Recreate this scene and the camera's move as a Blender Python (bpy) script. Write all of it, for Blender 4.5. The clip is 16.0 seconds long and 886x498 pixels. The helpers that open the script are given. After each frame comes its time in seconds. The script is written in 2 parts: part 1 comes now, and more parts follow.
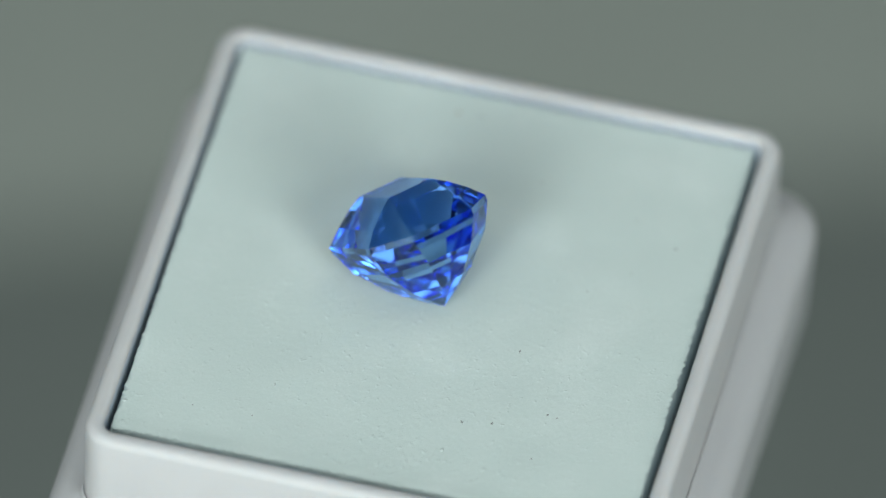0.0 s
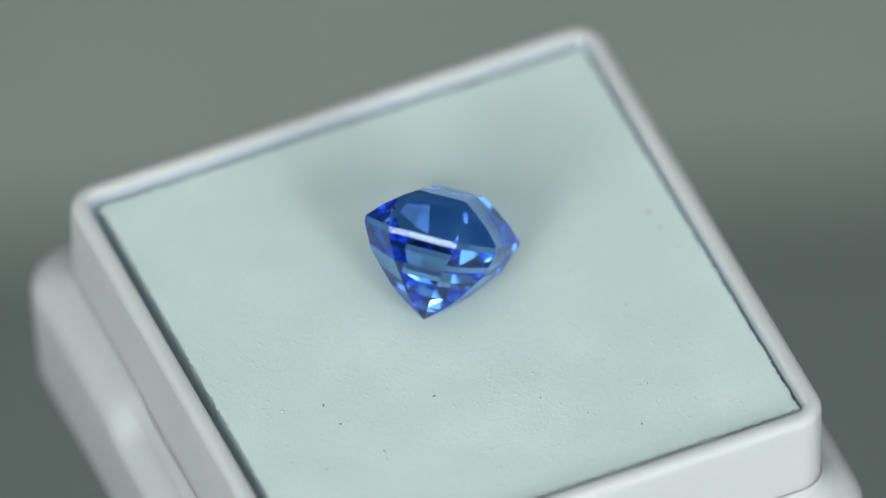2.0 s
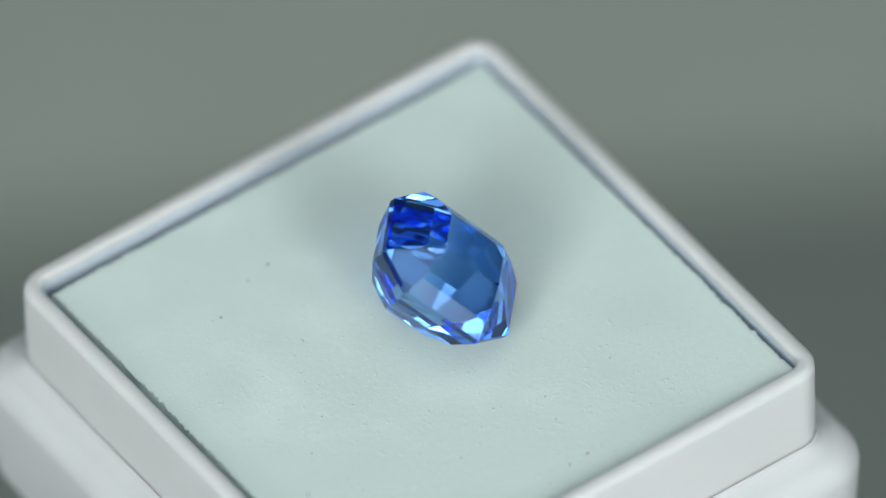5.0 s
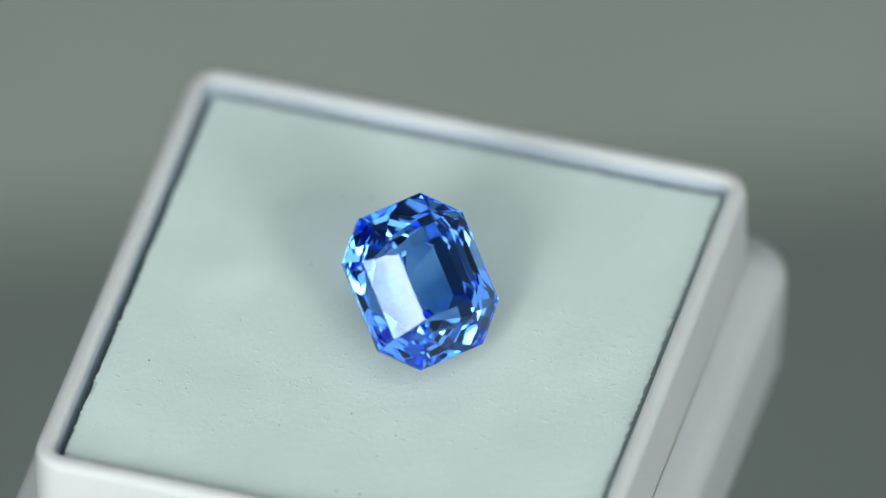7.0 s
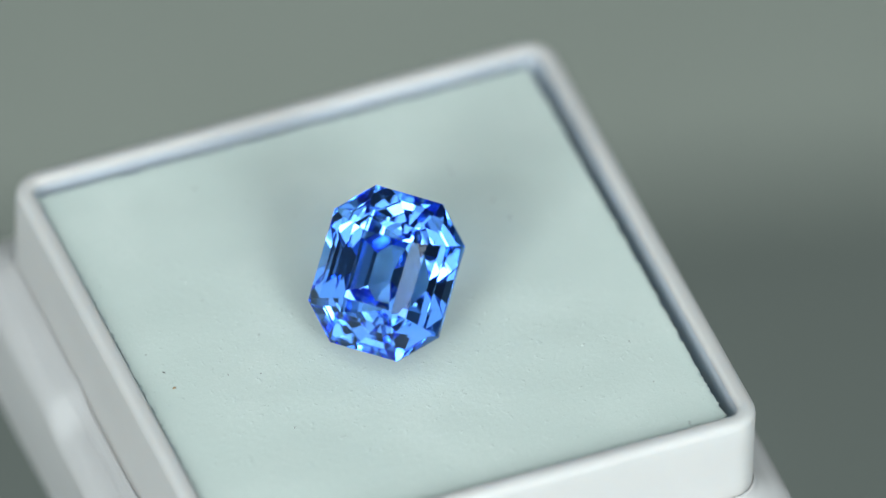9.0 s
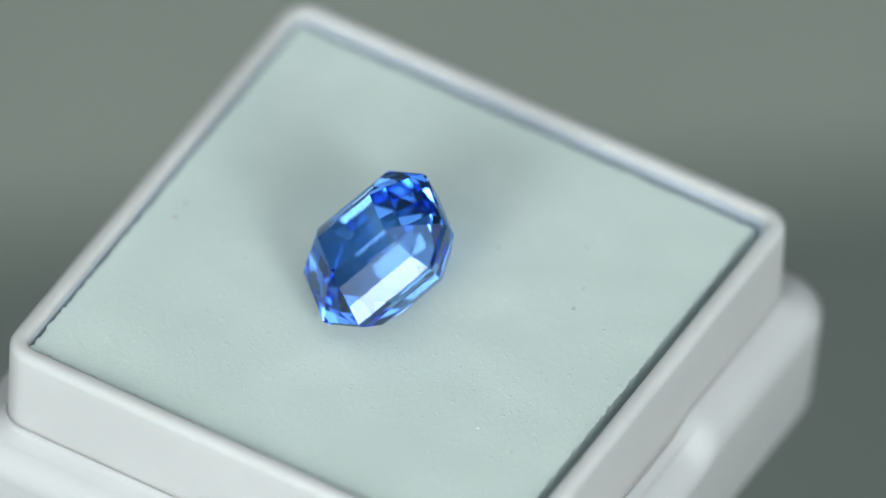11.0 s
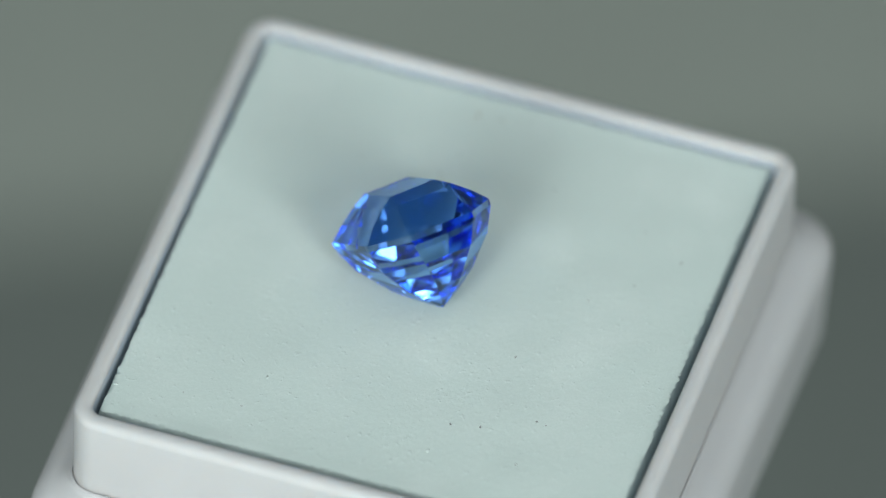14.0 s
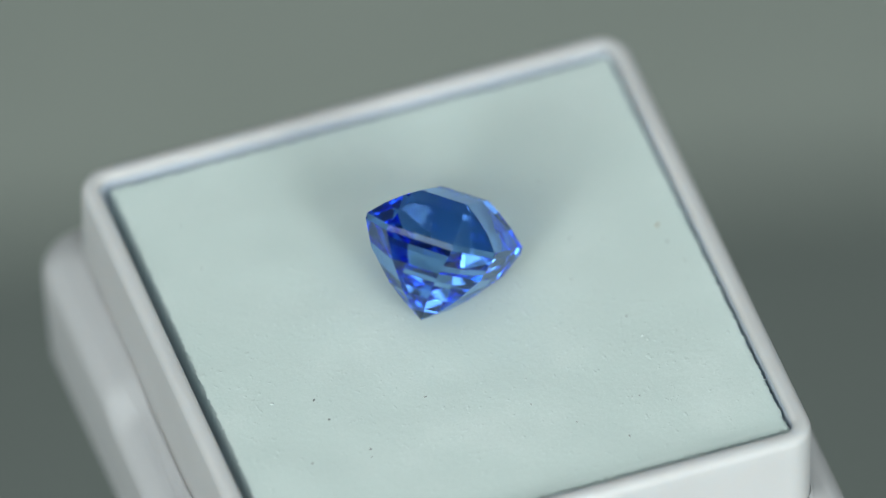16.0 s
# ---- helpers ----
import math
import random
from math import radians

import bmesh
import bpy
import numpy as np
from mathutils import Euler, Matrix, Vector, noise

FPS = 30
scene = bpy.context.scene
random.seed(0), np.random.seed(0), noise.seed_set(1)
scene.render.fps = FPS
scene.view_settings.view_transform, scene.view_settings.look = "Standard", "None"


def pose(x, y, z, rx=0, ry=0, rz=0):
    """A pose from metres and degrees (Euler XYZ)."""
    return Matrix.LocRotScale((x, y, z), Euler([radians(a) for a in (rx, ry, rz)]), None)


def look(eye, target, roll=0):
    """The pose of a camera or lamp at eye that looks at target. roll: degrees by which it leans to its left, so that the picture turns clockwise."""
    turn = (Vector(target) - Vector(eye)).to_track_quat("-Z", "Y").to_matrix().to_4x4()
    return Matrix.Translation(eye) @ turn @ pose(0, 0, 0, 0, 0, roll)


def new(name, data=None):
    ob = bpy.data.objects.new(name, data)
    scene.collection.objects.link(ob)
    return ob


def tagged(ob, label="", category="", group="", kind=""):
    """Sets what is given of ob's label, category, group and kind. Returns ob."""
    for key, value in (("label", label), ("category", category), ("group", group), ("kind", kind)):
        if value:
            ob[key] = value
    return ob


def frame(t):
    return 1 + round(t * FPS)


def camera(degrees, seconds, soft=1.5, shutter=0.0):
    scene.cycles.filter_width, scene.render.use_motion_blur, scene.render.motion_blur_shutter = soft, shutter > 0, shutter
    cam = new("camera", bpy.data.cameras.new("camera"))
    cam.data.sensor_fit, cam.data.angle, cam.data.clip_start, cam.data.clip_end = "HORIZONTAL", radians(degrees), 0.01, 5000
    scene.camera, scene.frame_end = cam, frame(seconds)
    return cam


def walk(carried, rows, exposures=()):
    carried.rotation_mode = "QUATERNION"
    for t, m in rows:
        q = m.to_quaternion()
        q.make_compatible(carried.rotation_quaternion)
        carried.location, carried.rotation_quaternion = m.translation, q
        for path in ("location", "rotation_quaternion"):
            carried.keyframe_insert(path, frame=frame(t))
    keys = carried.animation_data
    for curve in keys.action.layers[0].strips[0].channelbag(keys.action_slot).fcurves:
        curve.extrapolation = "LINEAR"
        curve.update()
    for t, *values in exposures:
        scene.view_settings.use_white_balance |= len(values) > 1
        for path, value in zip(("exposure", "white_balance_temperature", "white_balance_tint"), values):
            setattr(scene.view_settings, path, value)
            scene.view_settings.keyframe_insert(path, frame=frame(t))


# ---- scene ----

# The camera stands still and looks down at a small box that turns.
cam = camera(2.16, 16.0)
cam.data.dof.use_dof = True
cam.data.dof.focus_distance = 1.1962
cam.data.dof.aperture_fstop = 17.5
EYE = Vector((0.000156, -0.81922, 0.87686))
VIEW = Matrix.Translation(EYE) @ Matrix((
    (0.9999379, -0.01109433, -0.00105884, 0),
    (0.00736247, 0.7289178, -0.68456164, 0),
    (0.00836656, 0.68451133, 0.72895421, 0),
    (0, 0, 0, 1)))
walk(cam, [(0, VIEW), (16, VIEW)], [
    (0, -0.32), (0.5, -0.34), (1, -0.27), (1.5, -0.23), (2, -0.21), (2.5, -0.23), (3, -0.28), (3.5, -0.25), (4, -0.17), (5.2, -0.14),
    (6.5, -0.11), (7.5, -0.14), (8.5, -0.07), (9.5, -0.01), (10, -0.11), (12.5, -0.17), (13, -0.23), (14, -0.32), (14.5, -0.29),
    (15, -0.26), (15.5, -0.24), (16, -0.23)])

TURN = -26.018          # degrees a second, seen from above clockwise
MM = 0.001
GROUND = -151.5 * MM
PLATTER = -13.7 * MM
TILT = Matrix.Rotation(0.0248, 4, "X") @ Matrix.Rotation(0.0159, 4, "Y")
BOX = Matrix.Translation((1.04 * MM, 1.16 * MM, 0)) @ TILT @ pose(0, 0, 0, 0, 0, -13.71)

# ---- light ----
world = bpy.data.worlds.new("studio")
world.use_nodes = True
world.node_tree.nodes["Background"].inputs[0].default_value = (0.75, 0.86, 0.84, 1)
world.node_tree.nodes["Background"].inputs[1].default_value = 0.05
scene.world = world
scene.cycles.max_bounces = 24
scene.cycles.glossy_bounces = 24
scene.cycles.transmission_bounces = 24


def softbox(name, eye, target, w, h, power, colour=(1, 1, 1)):
    data = bpy.data.lights.new(name, "AREA")
    data.shape, data.size, data.size_y = "RECTANGLE", w, h
    data.energy, data.color = power, colour
    ob = new(name, data)
    ob.matrix_world = look(eye, target)
    return ob


def around(azimuth, elevation, distance):
    a, e = radians(azimuth), radians(elevation)
    return Vector((math.cos(a) * math.cos(e), math.sin(a) * math.cos(e), math.sin(e))) * distance


# two soft boxes flank the lens, each with a hot centre behind its wide diffuser; an unseen overhead fill lamp is added
# for the rest
softbox("softbox_east", around(-61, 25, 0.81), (0, 0, 0), 0.50, 0.55, 2.2, (0.95, 1.0, 0.985))
softbox("softbox_east_centre", around(-62, 25, 0.80), (0, 0, 0), 0.17, 0.46, 3.1, (0.95, 1.0, 0.985))
softbox("softbox_west", around(-115, 27, 0.81), (0, 0, 0), 0.58, 0.62, 2.7, (0.95, 1.0, 0.985))
softbox("softbox_west_centre", around(-116, 25, 0.80), (0, 0, 0), 0.19, 0.46, 3.4, (0.95, 1.0, 0.985))
softbox("overhead_fill", (0.0, -0.35, 1.85), (0, -0.35, 0), 2.0, 1.5, 12.0, (0.92, 1.0, 0.98))


# ---- materials ----
def material(name):
    m = bpy.data.materials.new(name)
    m.use_nodes = True
    n, l = m.node_tree.nodes, m.node_tree.links
    return m, n, l, n["Principled BSDF"]


def noise_node(n, l, scale, detail=4, rough=0.55):
    c = n.new("ShaderNodeTexCoord")
    t = n.new("ShaderNodeTexNoise")
    t.inputs["Scale"].default_value, t.inputs["Detail"].default_value = scale, detail
    t.inputs["Roughness"].default_value = rough
    l.new(c.outputs["Object"], t.inputs["Vector"])
    return t


def ramp(n, l, source, stops):
    r = n.new("ShaderNodeValToRGB")
    while len(r.color_ramp.elements) < len(stops):
        r.color_ramp.elements.new(0.5)
    for e, (p, c) in zip(r.color_ramp.elements, stops):
        e.position, e.color = p, (*c, 1)
    l.new(source, r.inputs[0])
    return r.outputs[0]


def bump(n, l, source, bsdf, strength, distance):
    b = n.new("ShaderNodeBump")
    b.inputs["Strength"].default_value, b.inputs["Distance"].default_value = strength, distance
    l.new(source, b.inputs["Height"])
    l.new(b.outputs[0], bsdf.inputs["Normal"])


def plastic(name, colour, glow=0.25, reach=0.0006):
    m, n, l, b = material(name)
    big = noise_node(n, l, 120, 3)
    dark = tuple(c * 0.94 for c in colour)
    l.new(ramp(n, l, big.outputs[0], [(0.3, dark), (0.7, colour)]), b.inputs["Base Color"])
    fine = noise_node(n, l, 3500, 3)
    bump(n, l, fine.outputs[0], b, 0.12, 0.00003)
    b.inputs["Roughness"].default_value = 0.56
    b.inputs["IOR"].default_value = 1.49
    b.inputs["Specular IOR Level"].default_value = 0.32
    b.inputs["Subsurface Weight"].default_value = glow
    b.inputs["Subsurface Radius"].default_value = (0.78, 0.9, 1.0)
    b.inputs["Subsurface Scale"].default_value = reach
    return m


def foam_material():
    m, n, l, b = material("foam")
    big = noise_node(n, l, 160, 3)
    mid = noise_node(n, l, 6500, 3, 0.7)
    add = n.new("ShaderNodeMath")
    add.operation = "MULTIPLY_ADD"
    l.new(mid.outputs[0], add.inputs[0])
    add.inputs[1].default_value = 0.5
    l.new(big.outputs[0], add.inputs[2])
    l.new(ramp(n, l, add.outputs[0], [(0.3, (0.54, 0.65, 0.635)), (0.75, (0.57, 0.675, 0.66)), (1.2, (0.625, 0.725, 0.712))]),
          b.inputs["Base Color"])
    lumps = noise_node(n, l, 3000, 2)
    crumbs = n.new("ShaderNodeMapRange")
    crumbs.inputs[1].default_value, crumbs.inputs[2].default_value = 0.64, 0.74
    l.new(lumps.outputs[0], crumbs.inputs[0])
    height = n.new("ShaderNodeMath")
    height.operation = "MULTIPLY_ADD"
    l.new(crumbs.outputs[0], height.inputs[0])
    height.inputs[1].default_value = 1.5
    l.new(mid.outputs[0], height.inputs[2])
    bump(n, l, height.outputs[0], b, 0.3, 0.00006)
    b.inputs["Roughness"].default_value = 0.7
    b.inputs["Specular IOR Level"].default_value = 0.3
    b.inputs["Subsurface Weight"].default_value = 0.2
    b.inputs["Subsurface Radius"].default_value = (0.9, 1.0, 1.0)
    b.inputs["Subsurface Scale"].default_value = 0.0008
    return m


def ground_material(name, low, high):
    m, n, l, b = material(name)
    big = noise_node(n, l, 60, 3)
    l.new(ramp(n, l, big.outputs[0], [(0.3, low), (0.7, high)]), b.inputs["Base Color"])
    fine = noise_node(n, l, 4000, 3)
    bump(n, l, fine.outputs[0], b, 0.3, 0.00005)
    b.inputs["Roughness"].default_value = 0.6
    return m


def gem_material():
    m = bpy.data.materials.new("sapphire")
    m.use_nodes = True
    n, l = m.node_tree.nodes, m.node_tree.links
    n.remove(n["Principled BSDF"])
    clear = n.new("ShaderNodeBsdfRefraction")
    clear.inputs["Color"].default_value = (0.50, 0.725, 0.98, 1)
    clear.inputs["Roughness"].default_value = 0.0
    clear.inputs["IOR"].default_value = 1.765
    shine = n.new("ShaderNodeBsdfGlossy")
    shine.inputs["Color"].default_value = (0.655, 0.79, 1.0, 1)
    shine.inputs["Roughness"].default_value = 0.0
    f = n.new("ShaderNodeFresnel")
    f.inputs["IOR"].default_value = 1.765
    mix = n.new("ShaderNodeMixShader")
    l.new(f.outputs[0], mix.inputs[0])
    l.new(clear.outputs[0], mix.inputs[1])
    l.new(shine.outputs[0], mix.inputs[2])
    l.new(mix.outputs[0], n["Material Output"].inputs[0])
    return m


def plain(name, colour, rough=0.7):
    m, n, l, b = material(name)
    t = noise_node(n, l, 8000, 2)
    l.new(ramp(n, l, t.outputs[0], [(0.3, tuple(c * 0.7 for c in colour)), (0.7, colour)]), b.inputs["Base Color"])
    b.inputs["Roughness"].default_value = rough
    return m


WHITE = plastic("white_plastic", (0.565, 0.58, 0.592), 0.8, 0.0016)
# blue here stands in for light seeping through the white tray wall
INNER = plastic("plastic_blue_glow", (0.52, 0.59, 0.68), 0.6, 0.0012)
COVER = plastic("white_plastic_cover", (0.54, 0.557, 0.575))
FOAM = foam_material()
TABLE = ground_material("grey_table", (0.272, 0.31, 0.282), (0.296, 0.334, 0.305))
DARK_SHEET = ground_material("dark_grey_sheet", (0.18, 0.211, 0.198), (0.195, 0.226, 0.214))
METAL = plain("grey_metal", (0.3, 0.3, 0.31), 0.4)
GEM = gem_material()
WALL = plain("studio_wall", (0.33, 0.345, 0.345), 0.9)
CRUMB = plain("foam_crumb", (0.64, 0.74, 0.73), 0.8)
SPECK = plain("dark_dust", (0.08, 0.08, 0.09))
FIBRE = plain("brown_dust", (0.35, 0.24, 0.12))


# ---- mesh helpers ----
def mesh_from(name, bm, mat, smooth=True):
    bmesh.ops.recalc_face_normals(bm, faces=bm.faces)
    me = bpy.data.meshes.new(name)
    bm.to_mesh(me)
    bm.free()
    me.materials.append(mat)
    for p in me.polygons:
        p.use_smooth = smooth
    return me


def part(name, bm, mat, parent, label="", smooth=True):
    ob = new(name, mesh_from(name, bm, mat, smooth))
    ob.parent = parent
    if label:
        tagged(ob, label)
    return ob


def ring(hx, hy, r, z, k=8, cx=0.0, cy=0.0):
    """The points of a rectangle with rounded corners, in millimetres."""
    out = []
    for sx, sy, a0 in ((1, 1, 0), (-1, 1, 90), (-1, -1, 180), (1, -1, 270)):
        for i in range(k + 1):
            a = radians(a0 + 90 * i / k)
            out.append(Vector((cx + sx * (hx - r) + r * math.cos(a), cy + sy * (hy - r) + r * math.sin(a), z)))
    return out


def loft(bm, rings, m, cap_first=False, cap_last=False):
    rows = [[bm.verts.new(m @ (p * MM)) for p in r] for r in rings]
    n = len(rows[0])
    for a, b in zip(rows, rows[1:]):
        for i in range(n):
            bm.faces.new((a[i], a[(i + 1) % n], b[(i + 1) % n], b[i]))
    if cap_first:
        bm.faces.new(rows[0][::-1])
    if cap_last:
        bm.faces.new(rows[-1])
    return rows


# ---- the place ----
def build_ground():
    bm = bmesh.new()
    bmesh.ops.create_grid(bm, x_segments=8, y_segments=8, size=1.9, matrix=Matrix.Translation((0, 0, GROUND)))
    tagged(new("ground", mesh_from("ground", bm, TABLE)), "matt grey-green table top far below the box", "table top", kind="structure")


# Added thin sheet that makes the front of the table top darker.
def build_dark_sheet():
    bm = bmesh.new()
    m = Matrix.Translation((0, 0, GROUND)) @ pose(0.022, -0.051, 0, 0, 0, 6.3)
    loft(bm, [ring(260, 200, 6, 0.05), ring(260, 200, 6, 1.2), ring(259.5, 199.5, 5.5, 1.5)], m, True, True)
    mat = tagged(new("dark_sheet"), "dark grey thin sheet added on the table, making its front part darker", "mat")
    part("sheet", bm, DARK_SHEET, mat)


def build_turntable():
    stand = tagged(new("turntable"), "small round grey turntable under the gem box", "turntable")

    def disc(name, rows, owner):
        bm = bmesh.new()
        k = 48
        loft(bm, [[Vector((r * math.cos(2 * math.pi * i / k), r * math.sin(2 * math.pi * i / k), z)) for i in range(k)] for r, z in rows],
             Matrix.Identity(4), True, True)
        return part(name, bm, METAL, owner)

    foot = GROUND / MM + 1.5
    disc("base", [(13, foot), (13.5, foot + 0.6), (13.5, foot + 8), (12.5, foot + 9), (7, foot + 9.5), (7, -17.5)], stand)
    return disc("platter", [(11, -17.4), (12, -17), (12, -14), (11.6, PLATTER / MM)], stand)


def build_room():
    for name, x, y, w, d in (("wall_north", 0, 1.75, 3.6, 0.1), ("wall_south", 0, -1.75, 3.6, 0.1),
                             ("wall_east", 1.75, 0, 0.1, 3.4), ("wall_west", -1.75, 0, 0.1, 3.4)):
        bm = bmesh.new()
        bmesh.ops.create_cube(bm, size=1, matrix=Matrix.Translation((x, y, 0.875)) @ Matrix.Diagonal((w, d, 2.05, 1)))
        tagged(new(name, mesh_from(name, bm, WALL, False)), "plain mid-grey studio wall", "wall", kind="structure")
    bm = bmesh.new()
    bmesh.ops.create_cube(bm, size=1, matrix=Matrix.Translation((0, 0, 1.95)) @ Matrix.Diagonal((3.6, 3.6, 0.1, 1)))
    tagged(new("ceiling", mesh_from("ceiling", bm, WALL, False)), "plain mid-grey studio ceiling", "ceiling", kind="structure")


RIM = 0.70              # height of the box's rim, millimetres


def build_box():
    box = tagged(new("gem_box"), "white plastic gem box tray with a rounded rim", "box")
    bm = bmesh.new()
    t, e = 0.95, 0.45
    o, rc = 14.92, 1.6
    rings = [ring(o - 0.6, o - 0.6, rc - 0.5, -12.2), ring(o - 0.15, o - 0.15, rc - 0.1, -11.8), ring(o, o, rc, -9.0)]
    for i in range(7):
        a = radians(90 * i / 6)
        d = e * (1 - math.cos(a))
        rings.append(ring(o - d, o - d, rc - d, RIM - e + e * math.sin(a)))
    for i in range(6):
        a = radians(90 * i / 5)
        d = t - 0.3 + 0.3 * math.sin(a)
        rings.append(ring(o - d, o - d, max(rc - d, 0.5), RIM - 0.3 + 0.3 * math.cos(a)))
    low = ring(o, o, rc, -4.6)
    deep = ring(o - t - 0.1, o - t - 0.1, max(rc - t, 0.5), -10.5)
    loft(bm, [low, *rings[3:]], BOX)
    part("rim", bm, WHITE, box, "smooth rounded rim")
    bm = bmesh.new()
    loft(bm, [*rings[:3], low], BOX)
    part("outer_wall", bm, WHITE, box)
    bm = bmesh.new()
    shelf = ring(o - t, o - t, max(rc - t, 0.5), -1.2)
    loft(bm, [rings[-1], shelf, deep], BOX)
    part("inner_wall", bm, INNER, box, "white plastic inner wall, coloured blue for light coming through it")
    bm = bmesh.new()
    loft(bm, [rings[0], deep], BOX, True, True)
    part("floor_plate", bm, WHITE, box)
    return box


def long_ring(h, r, z, k=8, n=60):
    """A rounded square with many points along its sides."""
    out = []
    c = ring(h, h, r, z, k)
    m = k + 1
    for q in range(4):
        out += c[q * m:(q + 1) * m]
        a, b = c[(q + 1) * m - 1], c[((q + 1) * m) % len(c)]
        out += [a.lerp(b, i / n) for i in range(1, n)]
    return out


def notched(points, depth, inset):
    """Dips the wall where a thumb lifts the tray, in the middle of two sides."""
    for p in points:
        if abs(p.y) > 14:
            w = min(max((5.0 - abs(p.x + 0.3)) / 2.4, 0), 1)
            w = w * w * (3 - 2 * w)
            p.z -= depth * w
            p.y -= math.copysign(inset * w, p.y)
    return points


def build_cover():
    cover = tagged(new("box_cover"), "white plastic box cover holding the tray, rounded shoulder", "box cover")
    bm = bmesh.new()
    o, rc = 16.8, 2.6
    top = -4.9
    rings = [long_ring(o - 1.4, rc - 1.0, -13.25), long_ring(o - 0.6, rc - 0.5, -13.0), long_ring(o - 0.35, rc - 0.3, -12.3),
             notched(long_ring(o, rc, top - 1.75), 0.35, 0.0)]
    for i in range(9):
        a = radians(80 * i / 8)
        d = 1.5 * (1 - math.cos(a))
        rings.append(notched(long_ring(o - d, rc - 0.6 * d, top - 1.55 + 1.45 * math.sin(a)), 0.35 + 0.05 * i, 0.04 * i))
    for h, r, rise in ((15.42, 1.85, 0.0), (15.2, 1.75, 0.08), (15.05, 1.65, 0.26), (14.98, 1.6, 0.5), (14.94, 1.55, 0.45)):
        rings.append(notched(long_ring(h, r, top + rise), 0.5, 0))
    rings.append(long_ring(14.9, 1.5, -12.4))
    loft(bm, rings[3:-1], BOX)
    part("shoulder", bm, COVER, cover, "rounded shoulder with two thumb notches")
    bm = bmesh.new()
    loft(bm, rings[:4], BOX)
    part("side_wall", bm, COVER, cover)
    bm = bmesh.new()
    loft(bm, [rings[0], rings[-1]], BOX, True, True)
    loft(bm, rings[-2:], BOX)
    part("bottom", bm, COVER, cover)
    return cover


FOAM_TOP = 0.16


def build_foam():
    foam = tagged(new("foam_pad"), "pale blue-white foam pad with ragged cut edges", "foam pad")
    bm = bmesh.new()
    x0, x1, y0, y1 = -13.62, 13.44, -13.28, 13.76
    n = 210
    rows, straight = [], {}
    for j in range(n + 1):
        row = []
        for i in range(n + 1):
            x, y = x0 + (x1 - x0) * i / n, y0 + (y1 - y0) * j / n
            edge = min(i, j, n - i, n - j)
            p = Vector((x, y, 0))
            plain_edge = p.copy()
            z = FOAM_TOP + 0.04 * noise.noise(p * 0.35) + 0.004 * noise.noise(p * 2.6) + 0.005 * noise.noise(p * 5.3)
            if edge == 0:
                p += 0.06 * Vector((noise.noise(p * 1.3 + Vector((7, 0, 0))), noise.noise(p * 1.3 + Vector((0, 9, 0))), 0))
                p += 0.16 * Vector((noise.noise(p * 10.7), noise.noise(p * 10.7 + Vector((3, 1, 0))), 0))
                z -= 0.06 + 0.05 * noise.noise(p * 7)
            elif edge == 1:
                z -= 0.012
            v = bm.verts.new(BOX @ (Vector((p.x, p.y, z)) * MM))
            if edge == 0:
                straight[v] = BOX @ (Vector((plain_edge.x, plain_edge.y, FOAM_TOP)) * MM)
            row.append(v)
        rows.append(row)
    for j in range(n):
        for i in range(n):
            bm.faces.new((rows[j][i], rows[j][i + 1], rows[j + 1][i + 1], rows[j + 1][i]))
    loop = rows[0][:-1] + [r[-1] for r in rows[:-1]] + rows[-1][:0:-1] + [r[0] for r in rows[:0:-1]]
    axis = (BOX.to_3x3() @ Vector((0, 0, -1))).normalized()
    below = [straight[v] for v in loop]
    middle = sum(below, Vector()) / len(below)
    part("top_face", bm.copy(), FOAM, foam)
    for f in list(bm.faces):
        bm.faces.remove(f)
    prev = loop
    for depth, bulge in ((0.25, 1.004), (0.7, 1.008), (1.8, 1.008), (10.4, 1.0)):
        nxt = [bm.verts.new(middle + (q - middle) * bulge + axis * (depth * MM)) for q in below]
        for i in range(len(loop)):
            k = (i + 1) % len(loop)
            bm.faces.new((prev[i], prev[k], nxt[k], nxt[i]))
        prev = nxt
    bm.faces.new(prev[::-1])
    bmesh.ops.delete(bm, geom=[v for v in bm.verts if not v.link_faces], context="VERTS")
    part("cut_side", bm, FOAM, foam, "ragged knife-cut side of the foam")
    return foam


# ---- the gemstone: an octagonal step cut, lying on its pavilion ----
STONE = Matrix((
    (-0.8346, 0.4161, -0.3608, -0.349 * MM),
    (-0.5508, -0.6327, 0.5444, 2.012 * MM),
    (-0.0017, 0.6530, 0.7573, 4.224 * MM),
    (0, 0, 0, 1)))


def octagon(hx, hy, ex, ey, z):
    """ex, ey: where the long and the short sides end before the cut corners."""
    return [Vector(p) for p in ((hx, -ey, z), (hx, ey, z), (ex, hy, z), (-ex, hy, z), (-hx, ey, z), (-hx, -ey, z), (-ex, -hy, z), (ex, -hy, z))]


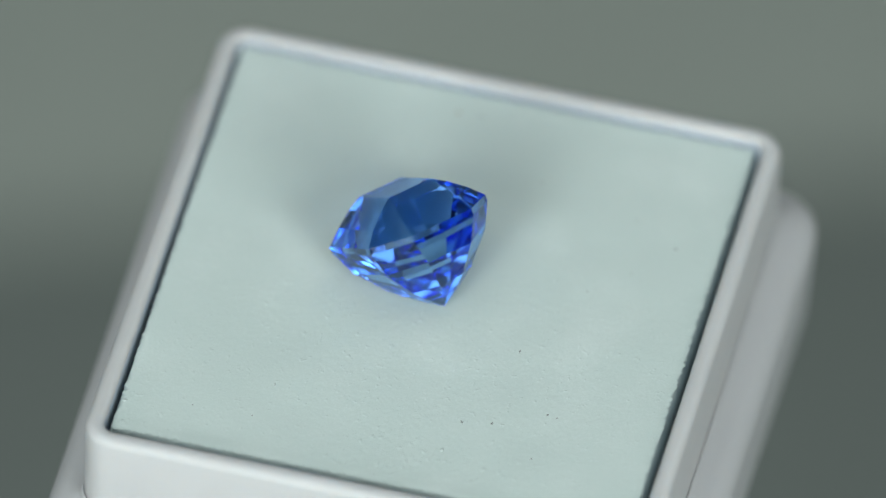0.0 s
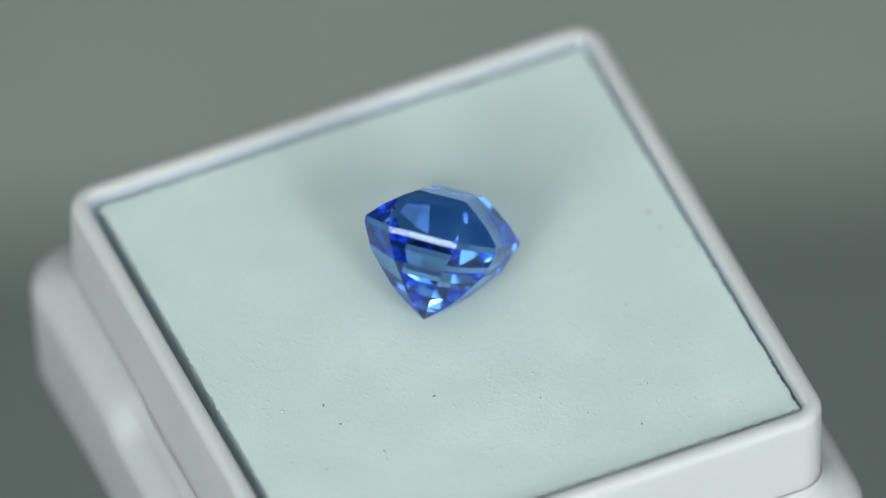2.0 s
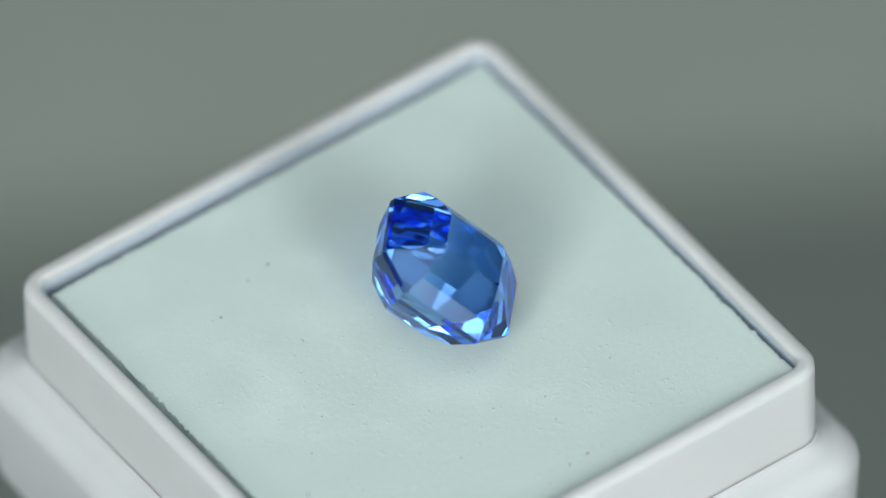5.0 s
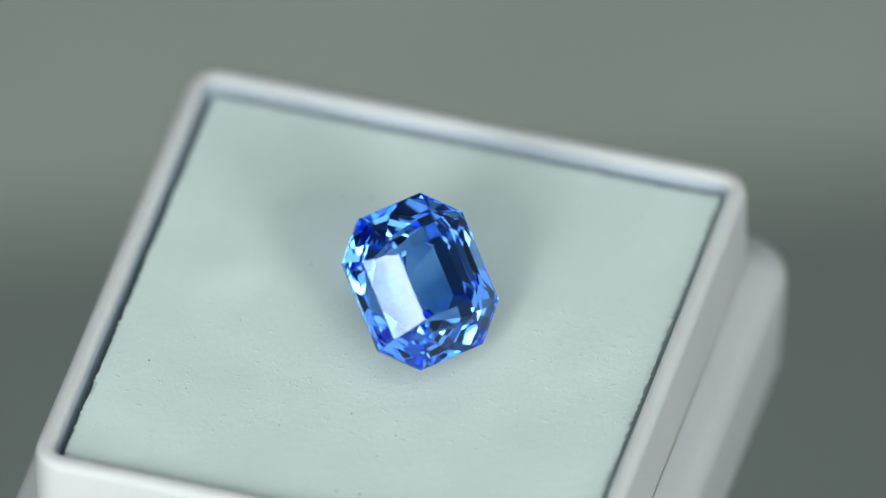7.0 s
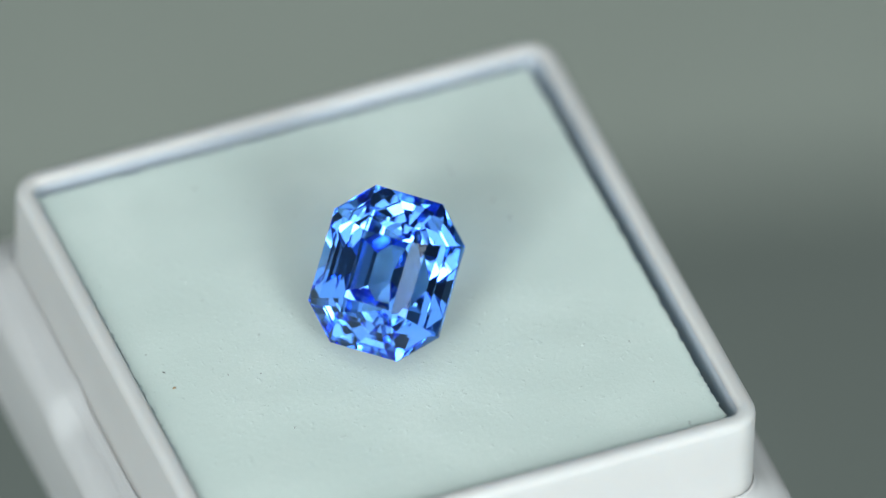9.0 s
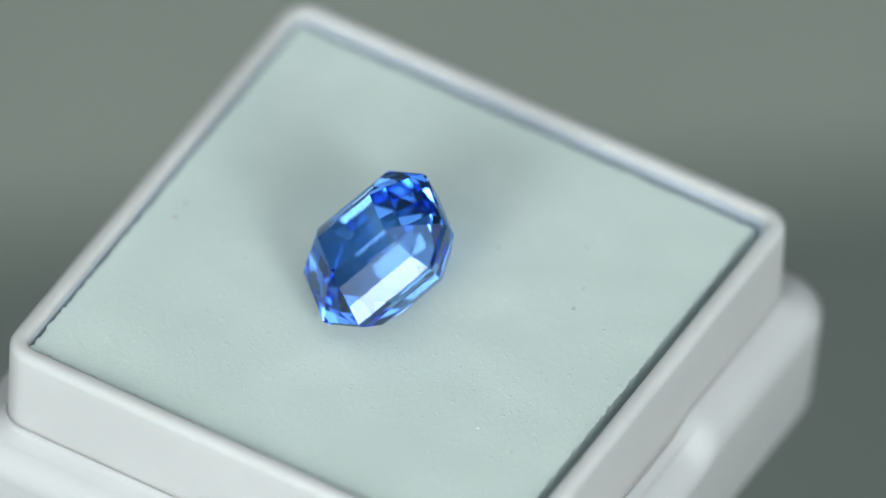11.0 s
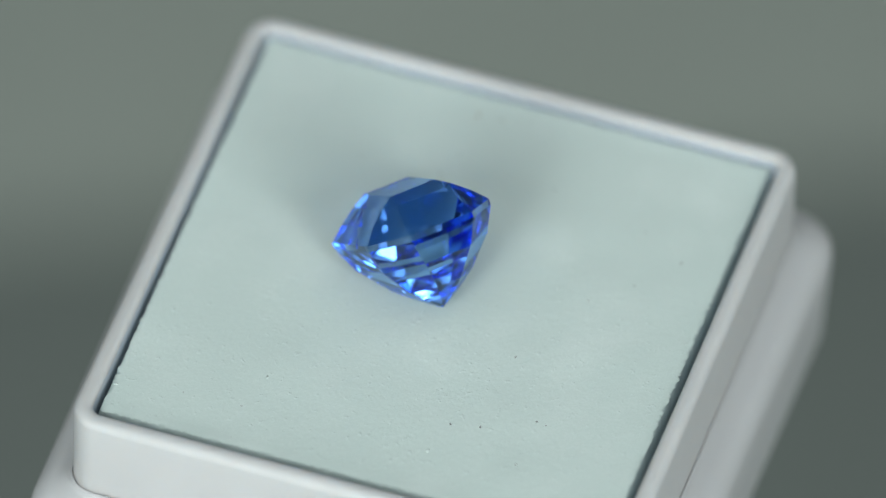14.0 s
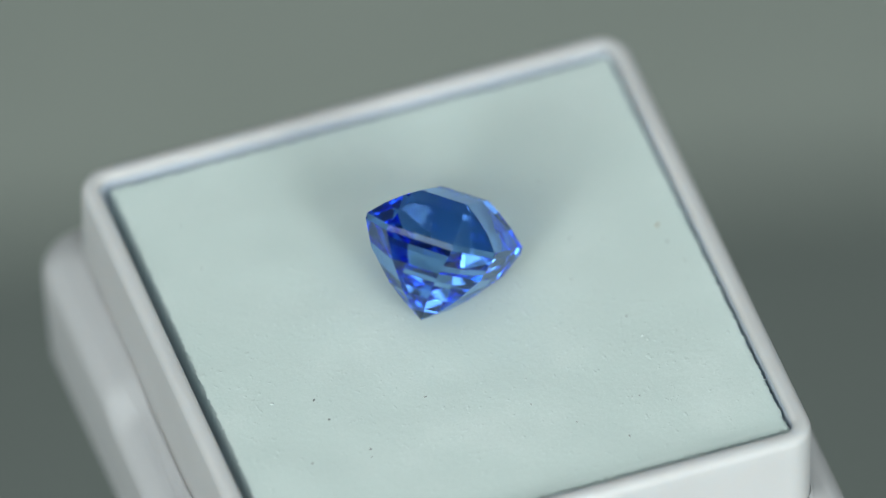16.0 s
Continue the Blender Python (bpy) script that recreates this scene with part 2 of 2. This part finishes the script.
def build_gem():
    gem = tagged(new("gemstone"), "blue step-cut octagonal sapphire lying tilted on its pavilion", "gemstone")
    girdle_top = octagon(3.53, 4.17, 1.80, 2.42, 0.15)
    girdle_low = octagon(3.53, 4.17, 1.80, 2.42, -0.17)
    crown = [girdle_top, octagon(2.84, 3.35, 1.64, 2.15, 0.88), octagon(1.99, 2.59, 1.38, 1.98, 1.55)]
    bm = bmesh.new()
    loft(bm, crown, STONE)
    rows = [v for v in bm.verts][16:24]
    tx, ty, tz = 1.28, 1.80, 2.00
    tab = [bm.verts.new(STONE @ (Vector(p) * MM)) for p in ((tx, -ty, tz), (tx, ty, tz), (-tx, ty, tz), (-tx, -ty, tz))]
    bm.faces.new((rows[0], rows[1], tab[1], tab[0]))
    bm.faces.new((rows[1], rows[2], tab[1]))
    bm.faces.new((rows[2], rows[3], tab[2], tab[1]))
    bm.faces.new((rows[3], rows[4], tab[2]))
    bm.faces.new((rows[4], rows[5], tab[3], tab[2]))
    bm.faces.new((rows[5], rows[6], tab[3]))
    bm.faces.new((rows[6], rows[7], tab[0], tab[3]))
    bm.faces.new((rows[7], rows[0], tab[0]))
    middle = STONE @ Vector((0, 0, 0))

    def outward(b):
        for f in b.faces:
            f.normal_update()
            if f.normal.dot(f.calc_center_median() - middle) < 0:
                f.normal_flip()

    def gem_part(name, b):
        outward(b)
        me = bpy.data.meshes.new(name)
        b.to_mesh(me)
        b.free()
        me.materials.append(GEM)
        ob = new(name, me)
        ob.parent = gem

    gem_part("crown", bm)
    bm = bmesh.new()
    bm.faces.new([bm.verts.new(STONE @ (Vector(p) * MM)) for p in ((tx, -ty, tz), (tx, ty, tz), (-tx, ty, tz), (-tx, -ty, tz))])
    gem_part("table", bm)
    bm = bmesh.new()
    loft(bm, [girdle_top, girdle_low], STONE)
    gem_part("girdle", bm)
    bm = bmesh.new()
    pav = [girdle_low, octagon(3.00, 3.68, 1.30, 1.98, -1.55), octagon(1.76, 2.42, 0.68, 1.34, -3.12), octagon(0.98, 1.48, 0.38, 0.88, -3.84)]
    for r, lean in zip(pav[1:], (-0.03, -0.07, -0.10)):
        for p in r:
            p.x += lean
    rows = loft(bm, pav, STONE)[-1]
    keel = 0.28
    a, b = (bm.verts.new(STONE @ (Vector((-0.12, y, -4.6)) * MM)) for y in (keel, -keel))
    bm.faces.new((rows[0], rows[1], a, b))
    bm.faces.new((rows[1], rows[2], a))
    bm.faces.new((rows[2], rows[3], a))
    bm.faces.new((rows[3], rows[4], a))
    bm.faces.new((rows[4], rows[5], b, a))
    bm.faces.new((rows[5], rows[6], b))
    bm.faces.new((rows[6], rows[7], b))
    bm.faces.new((rows[7], rows[0], b))
    gem_part("pavilion", bm)
    return gem


DUST = ((3.5, -8.3), (7.6, -6.7), (5.2, -2.9), (11.2, 6.0), (8.8, 7.4), (-6.9, -10.7), (5.0, -8.0), (-1.8, 12.2), (-0.6, 12.3),
        (7.5, 2.0), (3.5, 8.6), (0.9, 12.7), (7.5, -9.8), (8.1, -6.8), (9.4, 3.8), (-2.4, 7.7), (-6.6, 7.5), (-10.0, -10.8),
        (-1.9, 9.3), (0.2, 6.8))


def build_dust():
    """Grains of dust and short fibres on the foam, each a thing of its own."""
    made = []
    for i, (x, y) in enumerate(DUST):
        bm = bmesh.new()
        bmesh.ops.create_icosphere(bm, subdivisions=1, radius=1.0)
        fibre = i in (8, 2)
        size = 0.08 if i == 7 else 0.055 if i in (3, 0, 1, 6) else 0.036
        long = 3.2 if fibre else random.uniform(1.0, 1.8)
        m = BOX @ Matrix.Translation(Vector((x, y, FOAM_TOP + 0.02)) * MM) @ pose(0, 0, 0, 0, 0, random.uniform(0, 180))
        for v in bm.verts:
            q = v.co * (1 + 0.35 * noise.noise(v.co * 2 + Vector((i, 0, 0))))
            bend = 0.4 * q.x * q.x if fibre else 0
            v.co = m @ (Vector((q.x * long, q.y * 0.8 + bend, q.z * 0.6)) * size * MM)
        brown = i == 7
        ob = new("dust_speck", mesh_from("dust_speck", bm, FIBRE if brown else SPECK))
        tagged(ob, "tiny brown crumb lying on the foam pad" if brown else "tiny dark dust speck lying on the foam pad", "dust", "dust on the foam")
        made.append(ob)
    return made


CRUMBS = ((-13.4, -11.4), (5.8, 2.3), (-6.3, -8.4), (10.0, 3.3), (-6.8, -12.9), (3.0, -10.4), (7.6, -6.7), (5.3, 9.1), (8.8, 7.0), (2.1, 12.4), (5.0, 8.9), (6.3, 13.1), (5.0, 9.0), (8.7, 6.8))


def build_crumbs():
    """Pale crumbs that the knife left on the foam."""
    made = []
    for i, (x, y) in enumerate(CRUMBS):
        bm = bmesh.new()
        bmesh.ops.create_icosphere(bm, subdivisions=1, radius=1.0)
        size = 0.11 if i == 0 else 0.05 + 0.018 * (i % 3)
        m = BOX @ Matrix.Translation(Vector((x, y, FOAM_TOP + 0.01)) * MM) @ pose(0, 0, 0, 0, 0, 47 * i)
        for v in bm.verts:
            q = v.co * (1 + 0.5 * noise.noise(v.co * 1.7 + Vector((i, 4, 0))))
            v.co = m @ (Vector((q.x * 1.4, q.y * 0.8, q.z * 0.45)) * size * MM)
        ob = new("foam_crumb", mesh_from("foam_crumb", bm, CRUMB))
        tagged(ob, "tiny pale foam crumb lying on the foam pad", "crumb", "crumbs on the foam")
        made.append(ob)
    return made


build_ground()
build_dark_sheet()
build_room()
TURNING = [build_box(), build_cover(), build_foam(), build_gem(), build_turntable(), *build_dust(), *build_crumbs()]


def motions():
    rows = [(0.5 * i, pose(0, 0, 0, 0, 0, TURN * 0.5 * i)) for i in range(33)]
    for thing in TURNING:
        walk(thing, rows)


motions()
